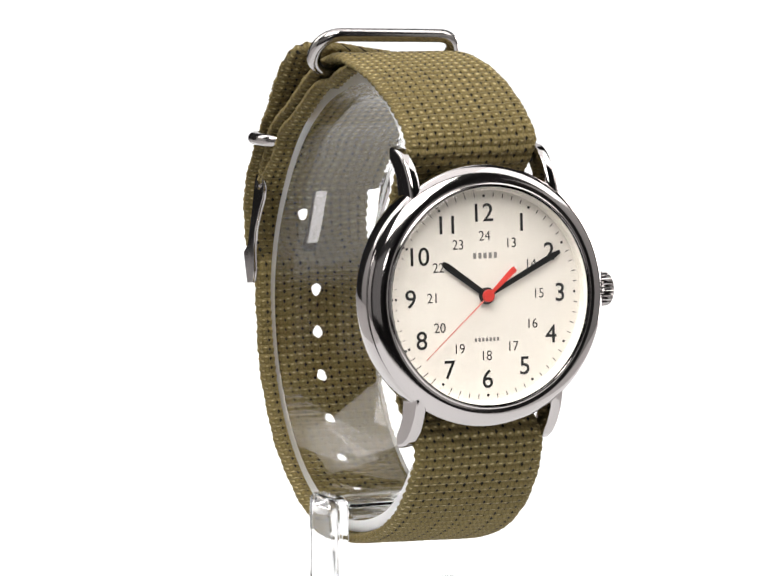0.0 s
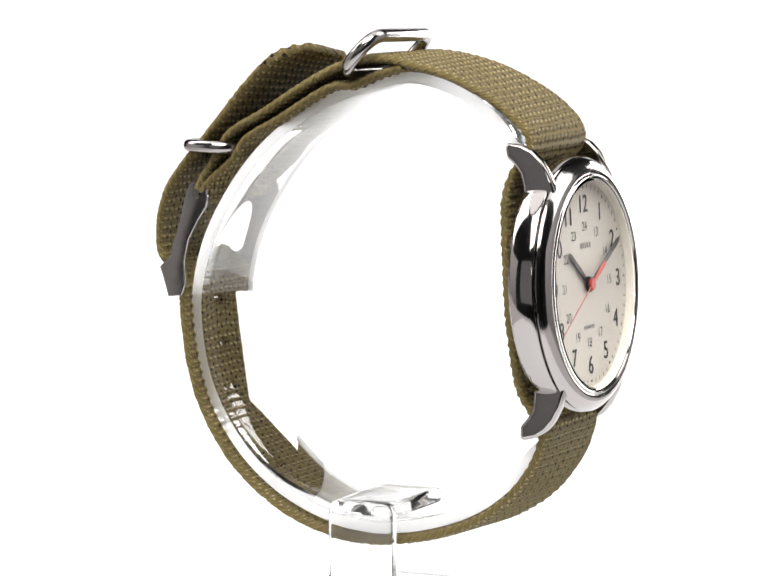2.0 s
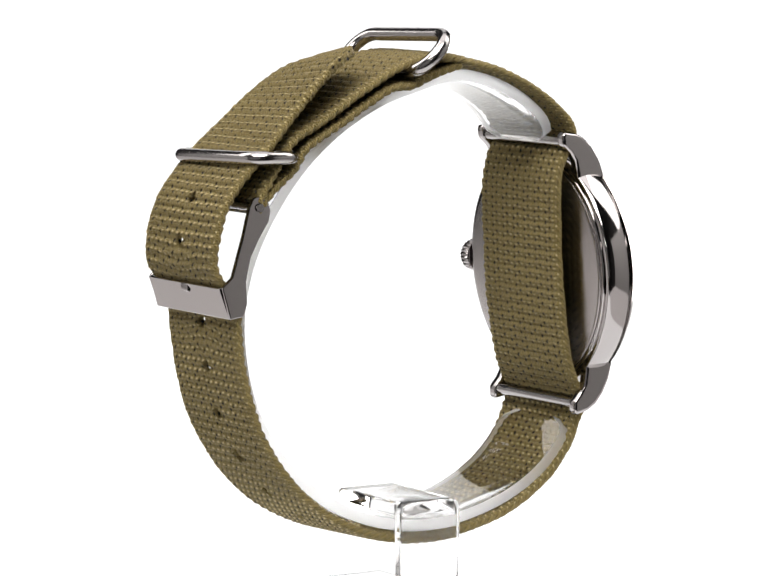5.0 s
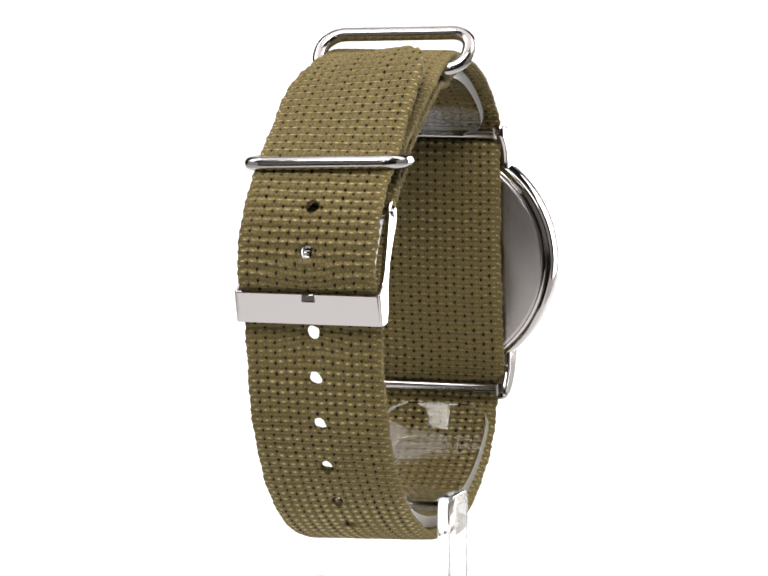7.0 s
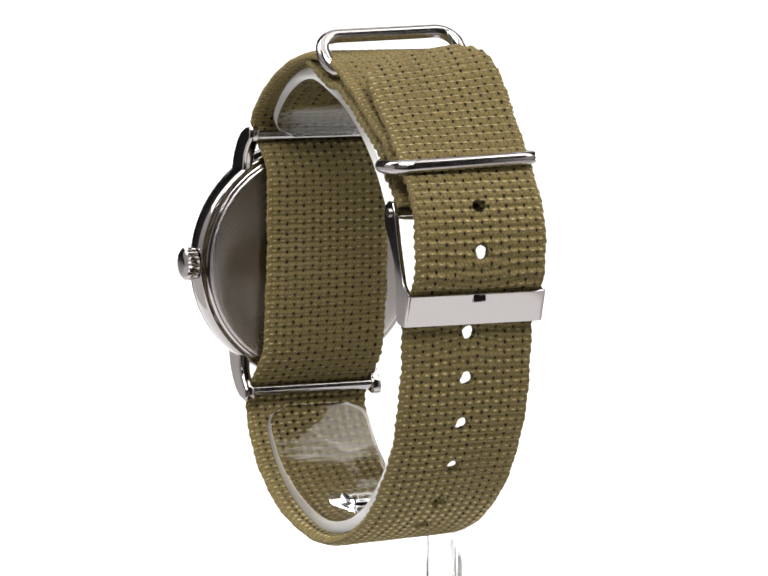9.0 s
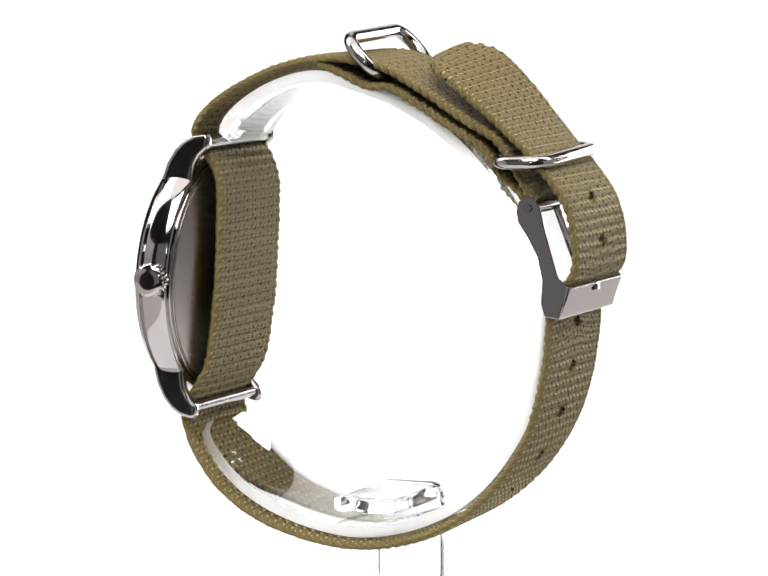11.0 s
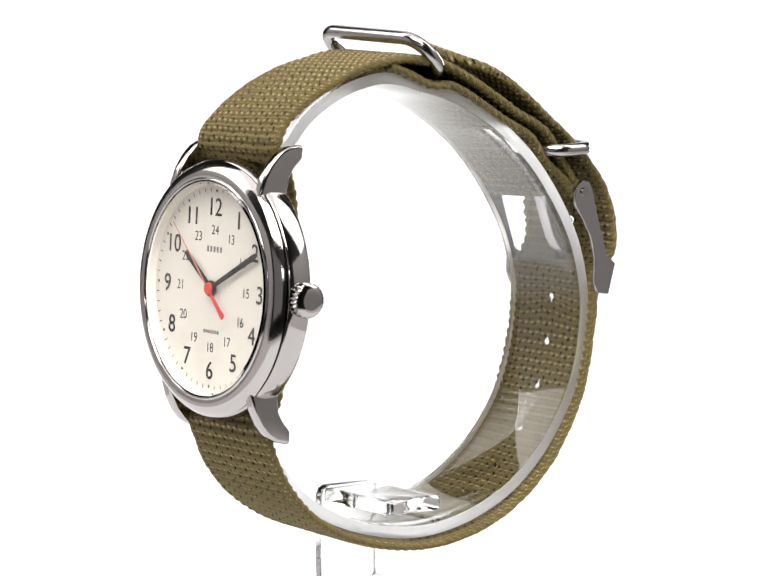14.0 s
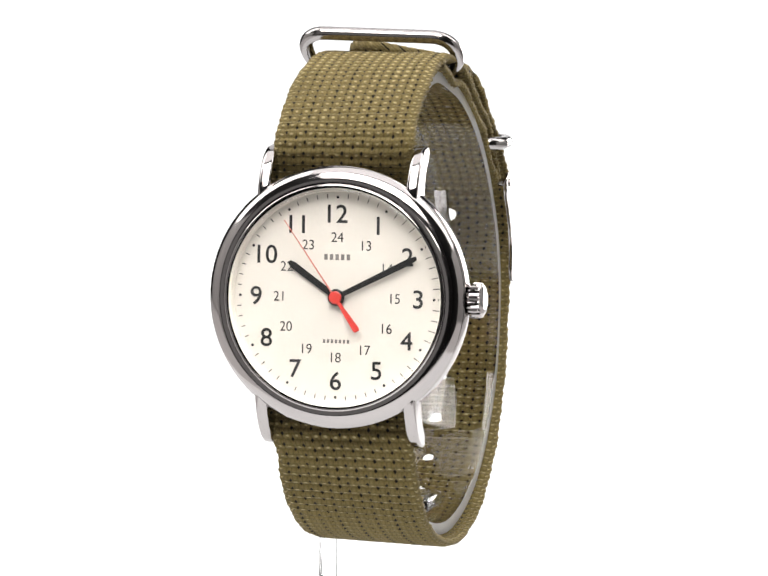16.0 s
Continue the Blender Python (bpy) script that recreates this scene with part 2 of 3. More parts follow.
def studio():
    for name, b in (("wall_south", (-85, 85, -184, -180, FLOOR_Z - 60, 240)), ("wall_west", (-89, -85, -180, 130, FLOOR_Z - 60, 240)),
                    ("wall_east", (85, 89, -180, 130, FLOOR_Z - 60, 240)), ("wall_north", (-85, 85, 130, 134, FLOOR_Z - 60, 240)), ("ceiling", (-85, 85, -180, 130, 240, 244)),
                    ("floor", (-85, 85, -180, 130, FLOOR_Z - 64, FLOOR_Z - 60))):
        tagged(part(name, box(*b), DARK_WALL), "dark matt grey studio " + ("wall" if "wall" in name else name), "wall" if "wall" in name else name, kind="structure")


studio()

# ---------------------------------------------------------------- the watch
watch = tagged(new("wrist_watch"), "steel wrist watch with cream dial on an olive woven nylon strap", "watch")
CASE = Matrix.Translation((0.00090, -0.0322, 0.0020)) @ pose(0, 0, 0, -3.34, 0, 0)


def on_case(ob):
    ob.matrix_basis = CASE
    return ob


def ribbon(name, path, shifts, width, thick, holes=(), rounded=0.0, step=0.03, across=58, label=""):
    """A woven band along a line in y, z, with ribs across, worn edges and punched holes."""
    keys, values = zip(*shifts)
    e, q = spline([(y, z, np.interp(k, keys, values)) for k, (y, z) in enumerate(path)], step)
    q, shift = q[:, :2], q[:, 2]
    m = len(e)
    d = np.gradient(q, axis=0)
    d /= np.linalg.norm(d, axis=1)[:, None]
    nrm = np.stack([-d[:, 1], d[:, 0]], 1)
    u = np.linspace(-width / 2, width / 2, across + 1)
    U, V = np.meshgrid(u, e, indexing="ij")
    X = U.copy()
    ragged = 0.010 * np.cos(2 * np.pi * e / 0.150) + 0.012 * np.sin(e * 3.1) * np.sin(e * 7.7)
    X[0] -= ragged
    X[-1] += ragged
    if rounded:
        # the free end is cut to a blunt arc
        back = rounded - np.sqrt(np.maximum(rounded ** 2 - np.maximum(np.abs(u) - (width / 2 - rounded), 0) ** 2, 0))
        fade = np.clip((e - (e[-1] - 1.6)) / 1.6, 0, 1)
        V = V - back[:, None] * fade[None, :]
    keep = np.ones((across, m - 1), bool)
    for hy, hz, hu, hr in holes:
        k = int(np.argmin((q[:, 0] - hy) ** 2 + (q[:, 1] - hz) ** 2))
        dist = np.hypot(X - hu, V - e[k])
        cu, cv = (X[:-1, :-1] + X[1:, 1:]) / 2, (V[:-1, :-1] + V[1:, 1:]) / 2
        keep &= np.hypot(cu - hu, cv - e[k]) > hr
        near = (dist > 1e-6) & (dist < hr * 1.35) & (dist > hr * 0.55)
        f = np.where(near, hr / np.maximum(dist, 1e-6), 1)
        X, V = np.where(near, hu + (X - hu) * f, X), np.where(near, e[k] + (V - e[k]) * f, V)
    C = np.stack([np.interp(V, e, q[:, i]) for i in (0, 1)], -1)
    Nn = np.stack([np.interp(V, e, nrm[:, i]) for i in (0, 1)], -1)
    Xs = X + np.interp(V, e, shift)
    rib = 0.018 * np.cos(2 * np.pi * (V + 0.006 * np.sin(9 * U) + 0.01 * np.sin(V * 2.3)) / 0.150) - 0.008 * np.abs(np.cos(np.pi * U / 0.146)) ** 6
    edge = np.clip((np.abs(U) - (width / 2 - 0.09)) / 0.09, 0, 1)
    # the band is twisted a little: its east edge hangs lower than its west edge
    f = (X + width / 2) / width
    low = np.clip((-2.2 - C[..., 1]) / 1.0, 0, 1)
    high = np.clip((C[..., 1] - 2.7) / 0.5, 0, 1) * np.clip((0.3 - C[..., 0]) / 0.4, 0, 1)
    front = np.clip((C[..., 1] - 2.2) / 0.6, 0, 1) * np.clip((-0.1 - C[..., 0]) / 0.8, 0, 1)
    C[..., 1] += f * (-0.065 * low - 0.03 * high) - (1 - f) * 0.08 * front
    C[..., 0] += f * 0.03 * np.clip((C[..., 0] - 1.0) / 0.8, 0, 1) * np.clip((-1.2 - C[..., 1]) / 0.8, 0, 1)
    if rounded:
        w = np.clip((V - (e[-1] - 2.3)) / 2.3, 0, 1)
        C -= (Nn * ((0.5 - f) * 0.36 * w)[..., None])
    half = thick / 2 * (1 - 0.45 * edge ** 2) + rib * (1 - 0.5 * edge)
    verts, uvs = [], []
    for sgn in (1, -1):
        P = C + sgn * half[..., None] * Nn
        verts.append(np.stack([Xs, P[..., 0], P[..., 1]], -1).reshape(-1, 3))
    # beaded selvedges: the weft turns over at either edge, by turns on the face and on the back
    cords, cord_uv, turns = [], [], 9
    for i in (0, across):
        th = 2 * np.pi * np.arange(turns) / turns
        loose = 0.022 * np.sin(V[i] * 5.3 + 2 * i) * np.sin(V[i] * 13.1)
        r = 1 + 0.15 * np.cos(2 * np.pi * (V[i] + loose)[:, None] / 0.150) * np.sin(th)[None, :] + 0.09 * np.cos(4 * np.pi * V[i][:, None] / 0.150 + 2 * th[None, :]) + (0.08 * np.sin(V[i] * 41.0) * np.sin(V[i] * 17.0))[:, None]
        px = Xs[i][:, None] + 0.042 * r * np.cos(th)
        hn = 0.058 * thick / 0.145 * r * np.sin(th)
        cords.append(np.stack([px, C[i][:, 0:1] + hn * Nn[i][:, 0:1], C[i][:, 1:2] + hn * Nn[i][:, 1:2]], -1).reshape(-1, 3))
        # u stays mid-column, so the painted glints lighten the edges
        cord_uv.append(np.stack([0.949 * np.sign(i - 1) + 0.05 * np.cos(th) + 0 * r, V[i][:, None] + 0.075 * np.sin(th)], -1).reshape(-1, 2))
    verts = np.vstack(verts + cords) * CM
    # the weft bows where the prong pulls at the band, above and below the buckle
    pull = np.exp(-((C[..., 1] - 0.55) / 0.30) ** 2) - np.exp(-((C[..., 1] + 0.45) / 0.30) ** 2)
    bow = 0.10 * np.exp(-(U / 0.45) ** 2) * pull * (C[..., 0] > 2.9)
    W = np.stack([X, V + bow], -1).reshape(-1, 2)
    count = (across + 1) * m
    idx = np.arange(count).reshape(across + 1, m)
    faces = []
    ii, jj = np.nonzero(keep)
    a, b, c, dd = idx[ii, jj], idx[ii + 1, jj], idx[ii + 1, jj + 1], idx[ii, jj + 1]
    top = np.stack([a, b, c, dd], 1)
    low = np.stack([dd, c, b, a], 1) + count
    pad = np.zeros((across + 2, m + 1), bool)
    pad[1:-1, 1:-1] = keep
    rim = []
    for i, j in zip(ii, jj):
        if not pad[i + 1, j]:
            rim.append((idx[i, j], idx[i + 1, j]))
        if not pad[i + 1, j + 2]:
            rim.append((idx[i + 1, j + 1], idx[i, j + 1]))
        if not pad[i, j + 1]:
            rim.append((idx[i, j + 1], idx[i, j]))
        if not pad[i + 2, j + 1]:
            rim.append((idx[i + 1, j], idx[i + 1, j + 1]))
    rim = np.array([(p, p + count, q2 + count, q2) for p, q2 in rim])
    kk, tt = np.meshgrid(np.arange(m - 1), np.arange(turns), indexing="ij")
    one = np.stack([kk * turns + tt, (kk + 1) * turns + tt, (kk + 1) * turns + (tt + 1) % turns, kk * turns + (tt + 1) % turns], -1).reshape(-1, 4)
    faces = np.vstack([top, low, rim, one + 2 * count, one + 2 * count + m * turns])
    me = bpy.data.meshes.new(name)
    me.from_pydata(verts.tolist(), [], faces.tolist())
    lay = me.uv_layers.new(name="weave")
    loops = np.zeros(len(me.loops), int)
    me.loops.foreach_get("vertex_index", loops)
    uv = np.vstack([W, W] + cord_uv)[loops]
    start = 4 * (len(top) + len(low))
    under = (np.arange(len(loops)) >= start) & (loops >= count) & (loops < 2 * count)
    uv[under, 0] += 0.13
    lay.data.foreach_set("uv", uv.astype(np.float32).ravel())
    me.polygons.foreach_set("use_smooth", [True] * len(me.polygons))
    bm = bmesh.new()
    bm.from_mesh(me)
    bmesh.ops.recalc_face_normals(bm, faces=bm.faces)
    bm.to_mesh(me)
    bm.free()
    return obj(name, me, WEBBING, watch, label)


MAIN = [(2.82, 1.50), (2.68, 1.74), (2.46, 2.08), (2.22, 2.40), (1.68, 2.70), (1.08, 3.07), (0.42, 3.42), (-0.10, 3.56), (-0.54, 3.59), (-1.06, 3.51), (-1.58, 3.35), (-2.17, 3.05),
        (-2.60, 2.71), (-2.77, 2.43), (-2.74, 2.20), (-2.55, 1.95), (-2.43, 1.60), (-2.42, 1.10), (-2.47, 0.01), (-2.56, -0.74), (-2.66, -1.26), (-2.83, -1.60),
        (-2.98, -1.86), (-2.93, -2.15), (-2.75, -2.54), (-2.36, -3.01), (-1.83, -3.37), (-1.30, -3.58), (-0.70, -3.72), (-0.10, -3.77), (0.50, -3.71), (1.13, -3.52),
        (1.76, -3.16), (2.31, -2.65), (2.75, -1.98), (2.99, -1.30), (3.10, -0.69), (3.14, -0.19), (3.15, 0.08), (3.32, 0.24), (3.50, 0.47), (3.535, 0.75), (3.48, 1.12), (3.33, 1.52),
        (2.98, 1.97), (2.61, 2.34), (1.90, 3.03), (1.38, 3.44), (0.92, 3.63)]
HOLES = [(3.10, -0.34), (3.00, -1.02), (2.80, -1.70), (2.45, -2.33), (1.97, -2.86), (1.40, -3.29), (3.34, 1.50), (3.48, 0.87)]
SHIFTS = [(0, 0.13), (8, 0.06), (13, 0.085), (16, -0.03), (20, -0.04), (23, 0.14), (30, 0.17), (37, 0.22), (41, 0.20), (44, 0.13), (46, 0.06), (48, -0.03)]
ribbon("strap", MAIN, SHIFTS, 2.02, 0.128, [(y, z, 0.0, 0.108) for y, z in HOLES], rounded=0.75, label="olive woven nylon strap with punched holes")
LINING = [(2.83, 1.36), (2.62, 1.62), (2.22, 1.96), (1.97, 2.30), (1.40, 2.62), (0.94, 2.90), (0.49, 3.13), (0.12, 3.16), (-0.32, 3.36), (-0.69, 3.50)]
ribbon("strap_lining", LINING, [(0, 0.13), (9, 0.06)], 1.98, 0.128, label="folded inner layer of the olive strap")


# case, bezel, back
case = on_case(part("case", lathe([(1.70, -0.06), (1.85, -0.05), (1.85, -0.02), (1.888, -0.012), (1.906, 0.0), (1.915, 0.02), (1.922, 0.06), (1.927, 0.12), (1.929, 0.19), (1.925, 0.26), (1.917, 0.32), (1.905, 0.36), (1.89, 0.38), (1.87, 0.388), (1.79, 0.39), (1.70, 0.39)], 128), STEEL, watch, "polished steel middle of the case"))
on_case(part("bezel", lathe([(1.59, 0.03), (1.59, -0.18), (1.596, -0.205), (1.61, -0.222), (1.628, -0.226), (1.643, -0.218), (1.652, -0.205), (1.658, -0.206), (1.68, -0.214), (1.715, -0.212), (1.755, -0.198), (1.81, -0.17), (1.855, -0.13), (1.888, -0.085), (1.905, -0.055), (1.70, -0.05)], 128), BEZEL, watch, "rounded polished steel bezel"))
on_case(part("back_ring", lathe([(1.74, 0.392), (1.815, 0.392), (1.815, 0.412), (1.80, 0.427), (1.778, 0.43), (1.768, 0.422), (1.74, 0.42)], 128), STEEL, watch, "polished steel ring round the case back"))
on_case(part("case_back", lathe([(1.765, 0.40), (1.765, 0.444), (1.752, 0.458), (1.72, 0.466), (1.2, 0.535), (0.6, 0.57), (0, 0.58)], 128), BACK, watch, "brushed steel snap-on back"))
crystal = on_case(part("crystal", lathe([(0, -0.219), (0.8, -0.219), (1.555, -0.219), (1.588, -0.195), (1.588, -0.12), (0.8, -0.12), (0, -0.12)], 96), GLASS, watch, "clear flat crystal with a bevelled rim", angle=15))
crystal.visible_shadow = False


def lug(sx, sz):
    out = [(-0.13, 1.30), (-0.11, 1.50), (-0.04, 1.72), (0.08, 1.93), (0.22, 2.08), (0.38, 2.17), (0.60, 2.21), (0.64, 2.16), (0.63, 2.00), (0.50, 1.87), (0.42, 1.74), (0.385, 1.55), (0.38, 1.30)]
    bm = slab([(y, z * sz) for y, z in out], 1.02 * sx, 1.20 * sx, 0.055, 3)
    return on_case(part("lug", bm, STEEL, watch))


for sx in (-1, 1):
    for sz in (-1, 1):
        lug(sx, sz)
for sz in (-1, 1):
    bm = tube([(x, 0.52, 2.05 * sz) for x in (-1.03, -0.98, 0.98, 1.03)], 0.085, False, 16)
    on_case(part("spring_bar", bm, WIRE, watch))


def crown():
    bm = bmesh.new()
    n = 72
    prof = [(0.10, 1.86, 0), (0.10, 1.93, 0), (0.235, 1.935, 0), (0.255, 1.95, 1), (0.262, 2.03, 1), (0.255, 2.11, 1), (0.235, 2.125, 0), (0.20, 2.15, 0), (0.12, 2.165, 0)]
    rings = []
    for r, x, knurl in prof:
        rings.append([bm.verts.new((x, (r - (0.022 if knurl and k % 3 == 0 else 0)) * math.cos(2 * math.pi * k / n), (r - (0.022 if knurl and k % 3 == 0 else 0)) * math.sin(2 * math.pi * k / n))) for k in range(n)])
    for a, b in zip(rings, rings[1:]):
        for k in range(n):
            bm.faces.new((a[k], b[k], b[(k + 1) % n], a[(k + 1) % n]))
    bm.faces.new(rings[-1])
    bm.faces.new(rings[0])
    ob = part("crown", bm, STEEL, watch, "fluted steel crown", angle=30)
    ob.matrix_basis = CASE @ Matrix.Translation((0, 0.0021, 0))


crown()

# dial with its print
dial = on_case(part("dial", lathe([(0, 0.0), (0.8, 0.0), (1.46, 0.0), (1.50, -0.004), (1.59, -0.02), (1.59, 0.03), (0, 0.03)], 96), DIAL, watch, "cream dial with black numerals"))
bm = lathe([(1.592, 0.02), (1.592, -0.15), (1.560, -0.13), (1.54, -0.03), (1.54, 0.02)], 96)
on_case(part("rehaut", bm, material("cream_ring", (0.80, 0.76, 0.68), 0.5), watch, "pale inner ring"))


def printed(name, text, size, x, z, ink, y=-0.004, spread=1.0, bold=0.0):
    cu = bpy.data.curves.new(name, "FONT")
    cu.body, cu.size, cu.align_x, cu.align_y, cu.extrude = text, size, "CENTER", "CENTER", 0.0008
    cu.bevel_depth, cu.bevel_resolution = bold, 0
    tmp = bpy.data.objects.new(name, cu)
    me = bpy.data.meshes.new_from_object(tmp)
    bpy.data.objects.remove(tmp)
    co = np.zeros(len(me.vertices) * 3)
    me.vertices.foreach_get("co", co)
    co = co.reshape(-1, 3)
    mid = (co.max(0) + co.min(0)) / 2
    co -= mid
    co = np.stack([co[:, 0] * spread, -co[:, 2], co[:, 1]], 1)
    me.vertices.foreach_set("co", (co * CM).ravel())
    me.name = name
    me.materials.clear()
    ob = obj(name, me, ink, dial)
    ob.location = (x * CM, y * CM, z * CM)
    return ob


for h in range(1, 13):
    a = radians(30 * h)
    r = 1.215
    printed("numeral", str(h), 0.375, r * math.sin(a), r * math.cos(a), INK, spread=1.02, bold=0.003)
    printed("small_numeral", str(h + 12), 0.205, 0.875 * math.sin(a), 0.875 * math.cos(a), SOFT_INK, spread=0.95, bold=0.0)

mark = bmesh.new()
bmesh.ops.create_cube(mark, size=1, matrix=Matrix.LocRotScale((0, 0, 0), None, (0.014, 0.003, 0.062)))
mark = part("minute_mark", mark, SOFT_INK, dial, smooth=False)
dot = lathe([(0, -0.002), (0.021, -0.002), (0.021, 0.002), (0, 0.002)], 16)
dot = part("hour_dot", dot, INK, dial)
for k in range(60):
    a = radians(6 * k)
    src = dot if k % 5 == 0 else mark
    ob = src if k in (0, 1) else obj(src.name.split(".")[0], src.data, None, dial)
    r = 1.455 if k % 5 == 0 else 1.475
    ob.matrix_basis = Matrix.Translation((r * CM * math.sin(a), -0.004 * CM, r * CM * math.cos(a))) @ Matrix.Rotation(a, 4, "Y")


def word_bar(name, n, total, height, z, ink):
    w = total / n
    for k in range(n):
        bm = box(-w * 0.30, w * 0.30, -0.0015, 0.0015, -height / 2, height / 2)
        ob = part(name, bm, ink, dial, smooth=False)
        ob.location = (((k + 0.5) * w - total / 2) * CM, -0.004 * CM, z * CM)


word_bar("maker_bar", 5, 0.42, 0.085, 0.585, GREY_INK)
word_bar("line_bar", 7, 0.42, 0.055, -0.64, GREY_INK)


def flat_hand(name, outline, y, mat, label, thick=0.012):
    bm = bmesh.new()
    a = [bm.verts.new((x, y, z)) for x, z in outline]
    b = [bm.verts.new((x, y + thick, z)) for x, z in outline]
    bm.faces.new(a)
    bm.faces.new(b)
    for i in range(len(a)):
        j = (i + 1) % len(a)
        bm.faces.new((a[i], b[i], b[j], a[j]))
    bmesh.ops.recalc_face_normals(bm, faces=bm.faces)
    bevelled(bm, 0.004, 1)
    return bm


def ring_of(r, y0, y1):
    return lathe([(0, y0), (r * 0.85, y0), (r, y0 + 0.008), (r, y1), (0, y1)], 32)


def join(a, b):
    me = bpy.data.meshes.new("tmp")
    b.to_mesh(me)
    b.free()
    a.from_mesh(me)
    bpy.data.meshes.remove(me)
    return a


hour = join(flat_hand("h", [(-0.045, 0), (-0.052, 0.78), (-0.03, 0.87), (0.03, 0.87), (0.052, 0.78), (0.045, 0)], -0.045, HAND, ""), ring_of(0.125, -0.048, -0.03))
part("hour_hand", hour, HAND, watch, "black baton hour hand", angle=25).matrix_basis = CASE @ Matrix.Rotation(radians(305.3), 4, "Y")
minute = join(flat_hand("m", [(-0.035, 0), (-0.048, 1.20), (-0.028, 1.34), (0.028, 1.34), (0.048, 1.20), (0.035, 0)], -0.07, HAND, ""), ring_of(0.115, -0.073, -0.05))
part("minute_hand", minute, HAND, watch, "black baton minute hand", angle=25).matrix_basis = CASE @ Matrix.Rotation(radians(63.4), 4, "Y")
tail = join(flat_hand("t", [(-0.022, 0), (-0.05, -0.56), (-0.035, -0.59), (0.035, -0.59), (0.05, -0.56), (0.022, 0)], -0.10, RED, ""), ring_of(0.092, -0.112, -0.075))
second = part("second_hand", tail, RED, watch, "red second hand with a broad tail", angle=25)
needle = flat_hand("n", [(-0.012, 0), (-0.006, 1.36), (0.006, 1.36), (0.012, 0)], -0.10, PALE_RED, "")
part("needle", needle, PALE_RED, second, "thin pale red needle")


# keepers and buckle
def loop_wire(cx, cy, cz, half_x, half_d, corner, tilt, lean=(0, 0), n=8):
    """A rounded rectangle of wire; half_d runs along a line that leans by tilt from the y axis."""
    pts = []
    for qx, qd, a0 in ((1, 1, 0), (-1, 1, 90), (-1, -1, 180), (1, -1, 270)):
        for k in range(n + 1):
            a = radians(a0 + 90 * k / n)
            x = qx * (half_x - corner) + corner * math.cos(a)
            d = qd * (half_d - corner) + corner * math.sin(a)
            pts.append((cx + x, cy + d * math.cos(tilt) + lean[0] * x, cz + d * math.sin(tilt) + lean[1] * x))
    return pts


part("keeper", tube(loop_wire(0.14, 2.62, 2.125, 1.14, 0.385, 0.28, radians(1), (0.02, -0.033)), 0.105), WIRE, watch, "steel wire keeper loop holding the tail")
part("keeper", tube(loop_wire(-0.05, -0.03, 3.62, 1.165, 0.37, 0.33, radians(-46.5), (0.05, -0.027)), 0.105), WIRE, watch, "steel wire keeper loop standing up on the strap")

buckle = part("buckle", slab([(3.46, 0.29), (3.50, 0.26), (3.33, -0.20), (3.27, -0.20), (3.22, -0.17), (3.38, 0.27)], -0.86, 1.29, 0.02), STEEL, watch, "polished steel pin buckle")
for x0, x1 in ((-0.90, -0.835), (1.265, 1.33)):
    out = [(3.47, 0.28), (3.33, -0.20), (3.10, -0.17), (3.04, 0.02), (3.06, 0.35), (2.98, 0.70), (2.82, 1.00), (2.67, 1.22), (2.64, 1.38), (2.68, 1.52), (2.79, 1.60), (2.93, 1.58), (3.00, 1.46), (3.12, 1.0), (3.30, 0.42)]
    part("side_plate", slab(out, x0, x1, 0.02), STEEL, buckle)
part("pin", tube([(x, 2.83, 1.43) for x in (-0.93, -0.9, 1.33, 1.36)], 0.065, False), WIRE, buckle)
part("prong", slab([(2.86, 1.44), (2.80, 1.38), (3.10, 0.62), (3.30, 0.27), (3.46, 0.13), (3.50, 0.15), (3.50, 0.25), (3.38, 0.36), (3.18, 0.68)], 0.09, 0.29, 0.015), STEEL, buckle)

# ---------------------------------------------------------------- the stand
stand = tagged(new("display_stand"), "clear acrylic watch stand with a curved cuff on an upright", "stand")
CUFF = [(-2.42, 2.20), (-2.20, 2.58), (-1.75, 2.92), (-1.20, 3.15), (-0.66, 3.22), (0.0, 3.06), (0.60, 2.86), (1.30, 2.46), (1.90, 1.94), (2.40, 1.28), (2.75, 0.60), (2.92, -0.10), (2.92, -0.70), (2.79, -1.38),
        (2.52, -1.98), (2.11, -2.53), (1.59, -2.97), (1.02, -3.27), (0.48, -3.44), (-0.10, -3.52), (-0.68, -3.47), (-1.26, -3.33), (-1.78, -3.12), (-2.26, -2.80), (-2.62, -2.40), (-2.76, -2.14)]


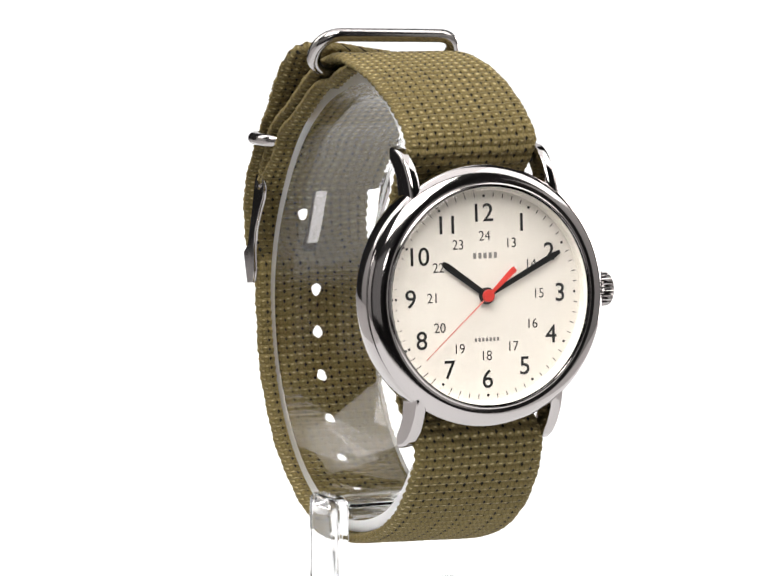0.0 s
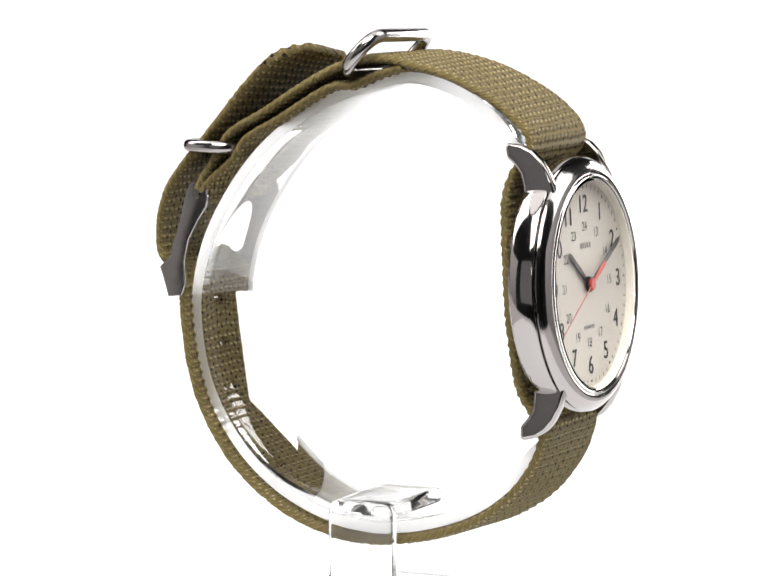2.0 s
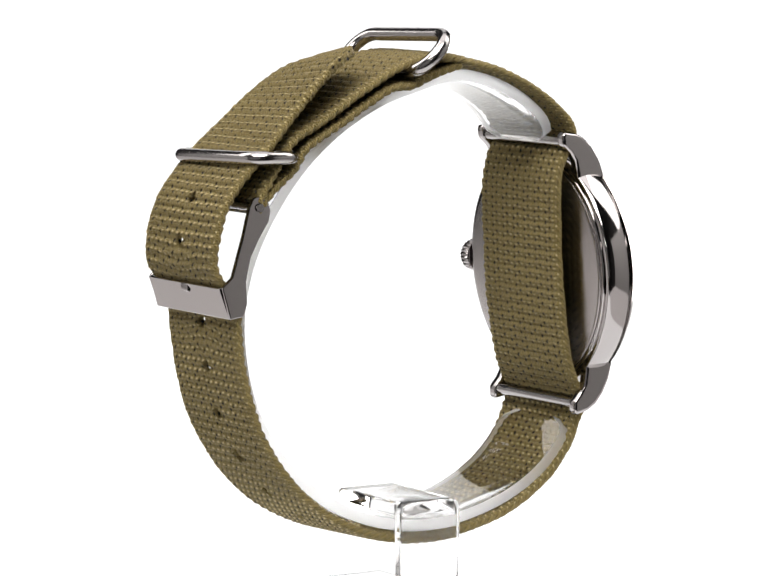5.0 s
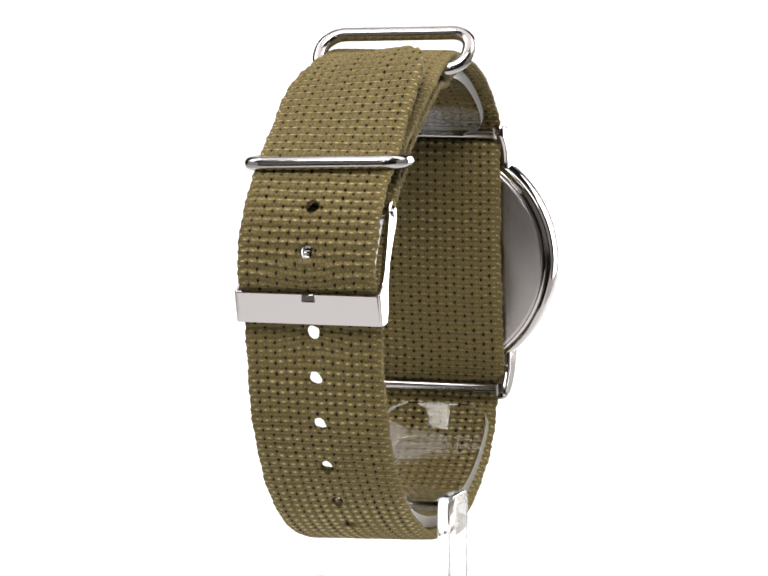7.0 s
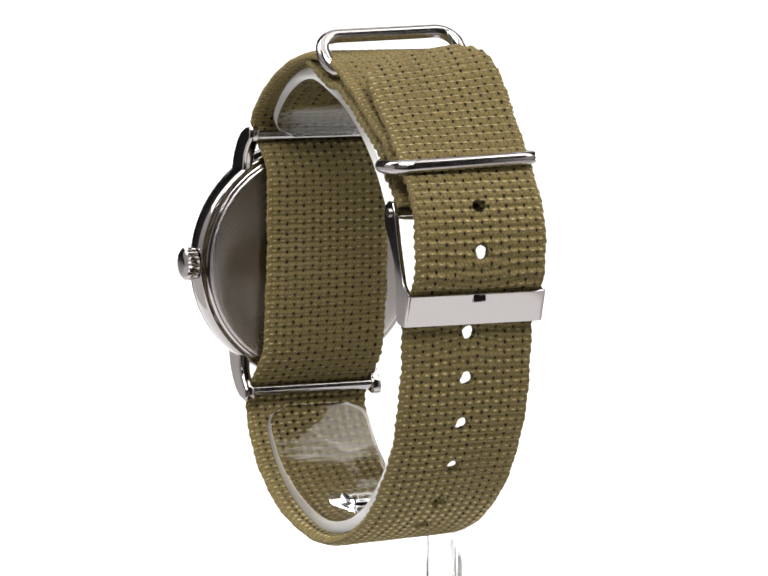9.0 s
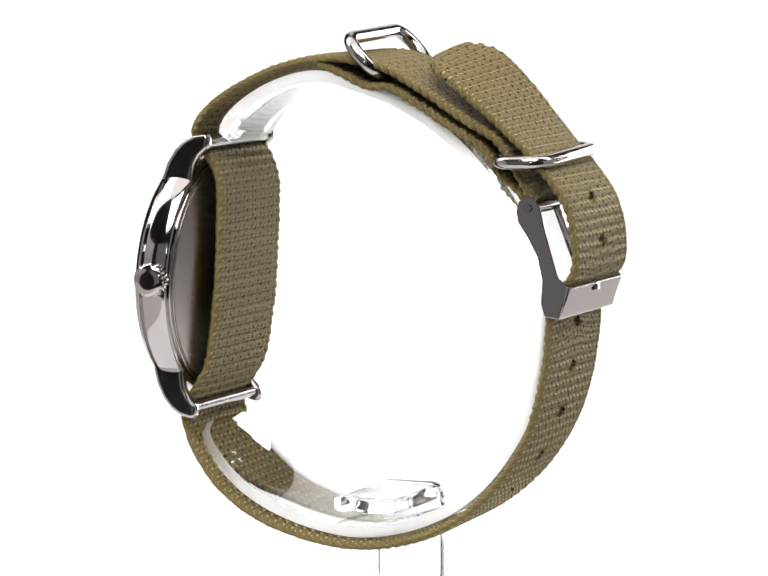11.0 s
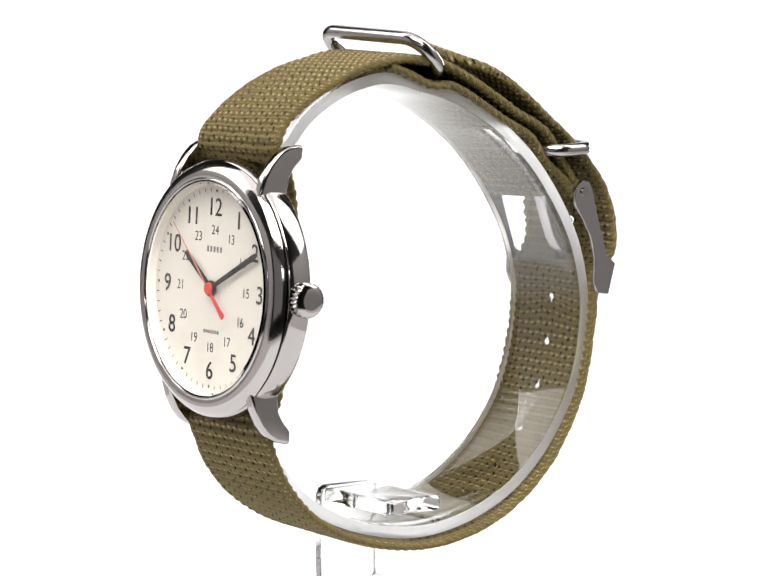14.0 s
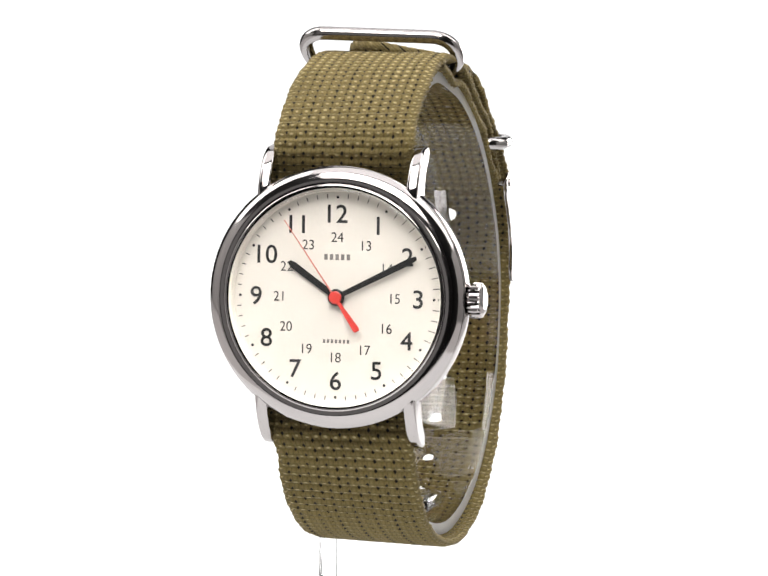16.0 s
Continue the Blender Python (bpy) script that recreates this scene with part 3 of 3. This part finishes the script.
def cuff():
    e, q = spline(CUFF, 0.12)
    d = np.gradient(q, axis=0)
    d /= np.linalg.norm(d, axis=1)[:, None]
    n = np.stack([-d[:, 1], d[:, 0]], 1)
    bm = bmesh.new()
    rows = []
    for i in range(len(e)):
        # rounded corners at both free ends
        t = min(e[i], e[-1] - e[i])
        cut = 0.35 - math.sqrt(max(0.35 ** 2 - (0.35 - t) ** 2, 0)) if t < 0.35 else 0
        left = -0.80 + 0.042 * q[i][0]
        x0, x1 = left + cut + 0.08, left + 1.82 - cut
        ring = []
        for x, h in ((x0, -0.03), (x1, -0.03), (x1, 0.15), (x0, 0.15)):
            y, z = q[i] + n[i] * h
            z -= 0.065 * (x + 1.0) / 2 * min(max((-2.2 - z) / 1.0, 0), 1)
            ring.append(bm.verts.new((x, y, z)))
        rows.append(ring)
    for a, b in zip(rows, rows[1:]):
        for k in range(4):
            bm.faces.new((a[k], b[k], b[(k + 1) % 4], a[(k + 1) % 4]))
    bm.faces.new(rows[0])
    bm.faces.new(rows[-1])
    bmesh.ops.recalc_face_normals(bm, faces=bm.faces)
    return bevelled(bm, 0.02, 2, 50)


cuff_ob = part("cuff", cuff(), ACRYLIC, stand, "clear curved acrylic cuff with frosted edges")
cuff_ob.data.materials.append(FROST)
for f in cuff_ob.data.polygons:
    if abs(f.normal.x) > 0.3:
        f.material_index = 1
up = [(-0.60, -4.66), (-0.60, -3.32), (-0.56, -3.20), (-0.45, -3.14), (0.33, -3.14), (0.44, -3.20), (0.48, -3.32), (0.48, -4.66)]
part("upright", slab(up, -1.08, -0.89, 0.04, 3), BLOCK, stand, "clear acrylic upright")
part("bridge", box(-0.888, 0.80, -0.58, 0.46, -3.40, -3.16, 0.09, 4), TAB, stand, "clear acrylic tab through the cuff")
part("foot", box(-1.32, 1.45, -0.74, 0.62, -4.92, -4.664, 0.03), BLOCK, stand, "clear acrylic foot")

# ---------------------------------------------------------------- what moves
TURN = [(0.0, 25.10), (0.5, 34.90), (1.0, 44.80), (1.5, 54.75), (2.0, 64.45), (2.5, 74.95), (3.0, 84.50), (3.5, 93.75), (4.0, 103.05), (6.5, 152.55), (7.0, 163.00), (7.5, 173.64), (8.0, 184.19), (8.5, 194.51), (11.0, 245.75), (11.5, 255.93), (12.0, 266.09), (12.5, 276.23), (13.0, 286.37), (13.5, 296.48), (14.0, 306.53), (14.5, 316.50), (15.0, 326.36), (15.5, 336.14), (16.0, 345.80)]
AXIS = Matrix.Translation((-0.0004, 0, 0))


def motions():
    for thing in (watch, stand):
        walk(thing, [(t, pose(0, 0, 0, 0, 0, a) @ AXIS) for t, a in TURN])
    rows = [(0.0, 229)]
    for k in range(16):
        rows += [(k + 0.23, 229 + 6 * k), (k + 0.33, 235 + 6 * k)]
    rows.append((16.0, 325))
    walk(second, [(t, CASE @ Matrix.Rotation(radians(a), 4, "Y")) for t, a in rows])


motions()
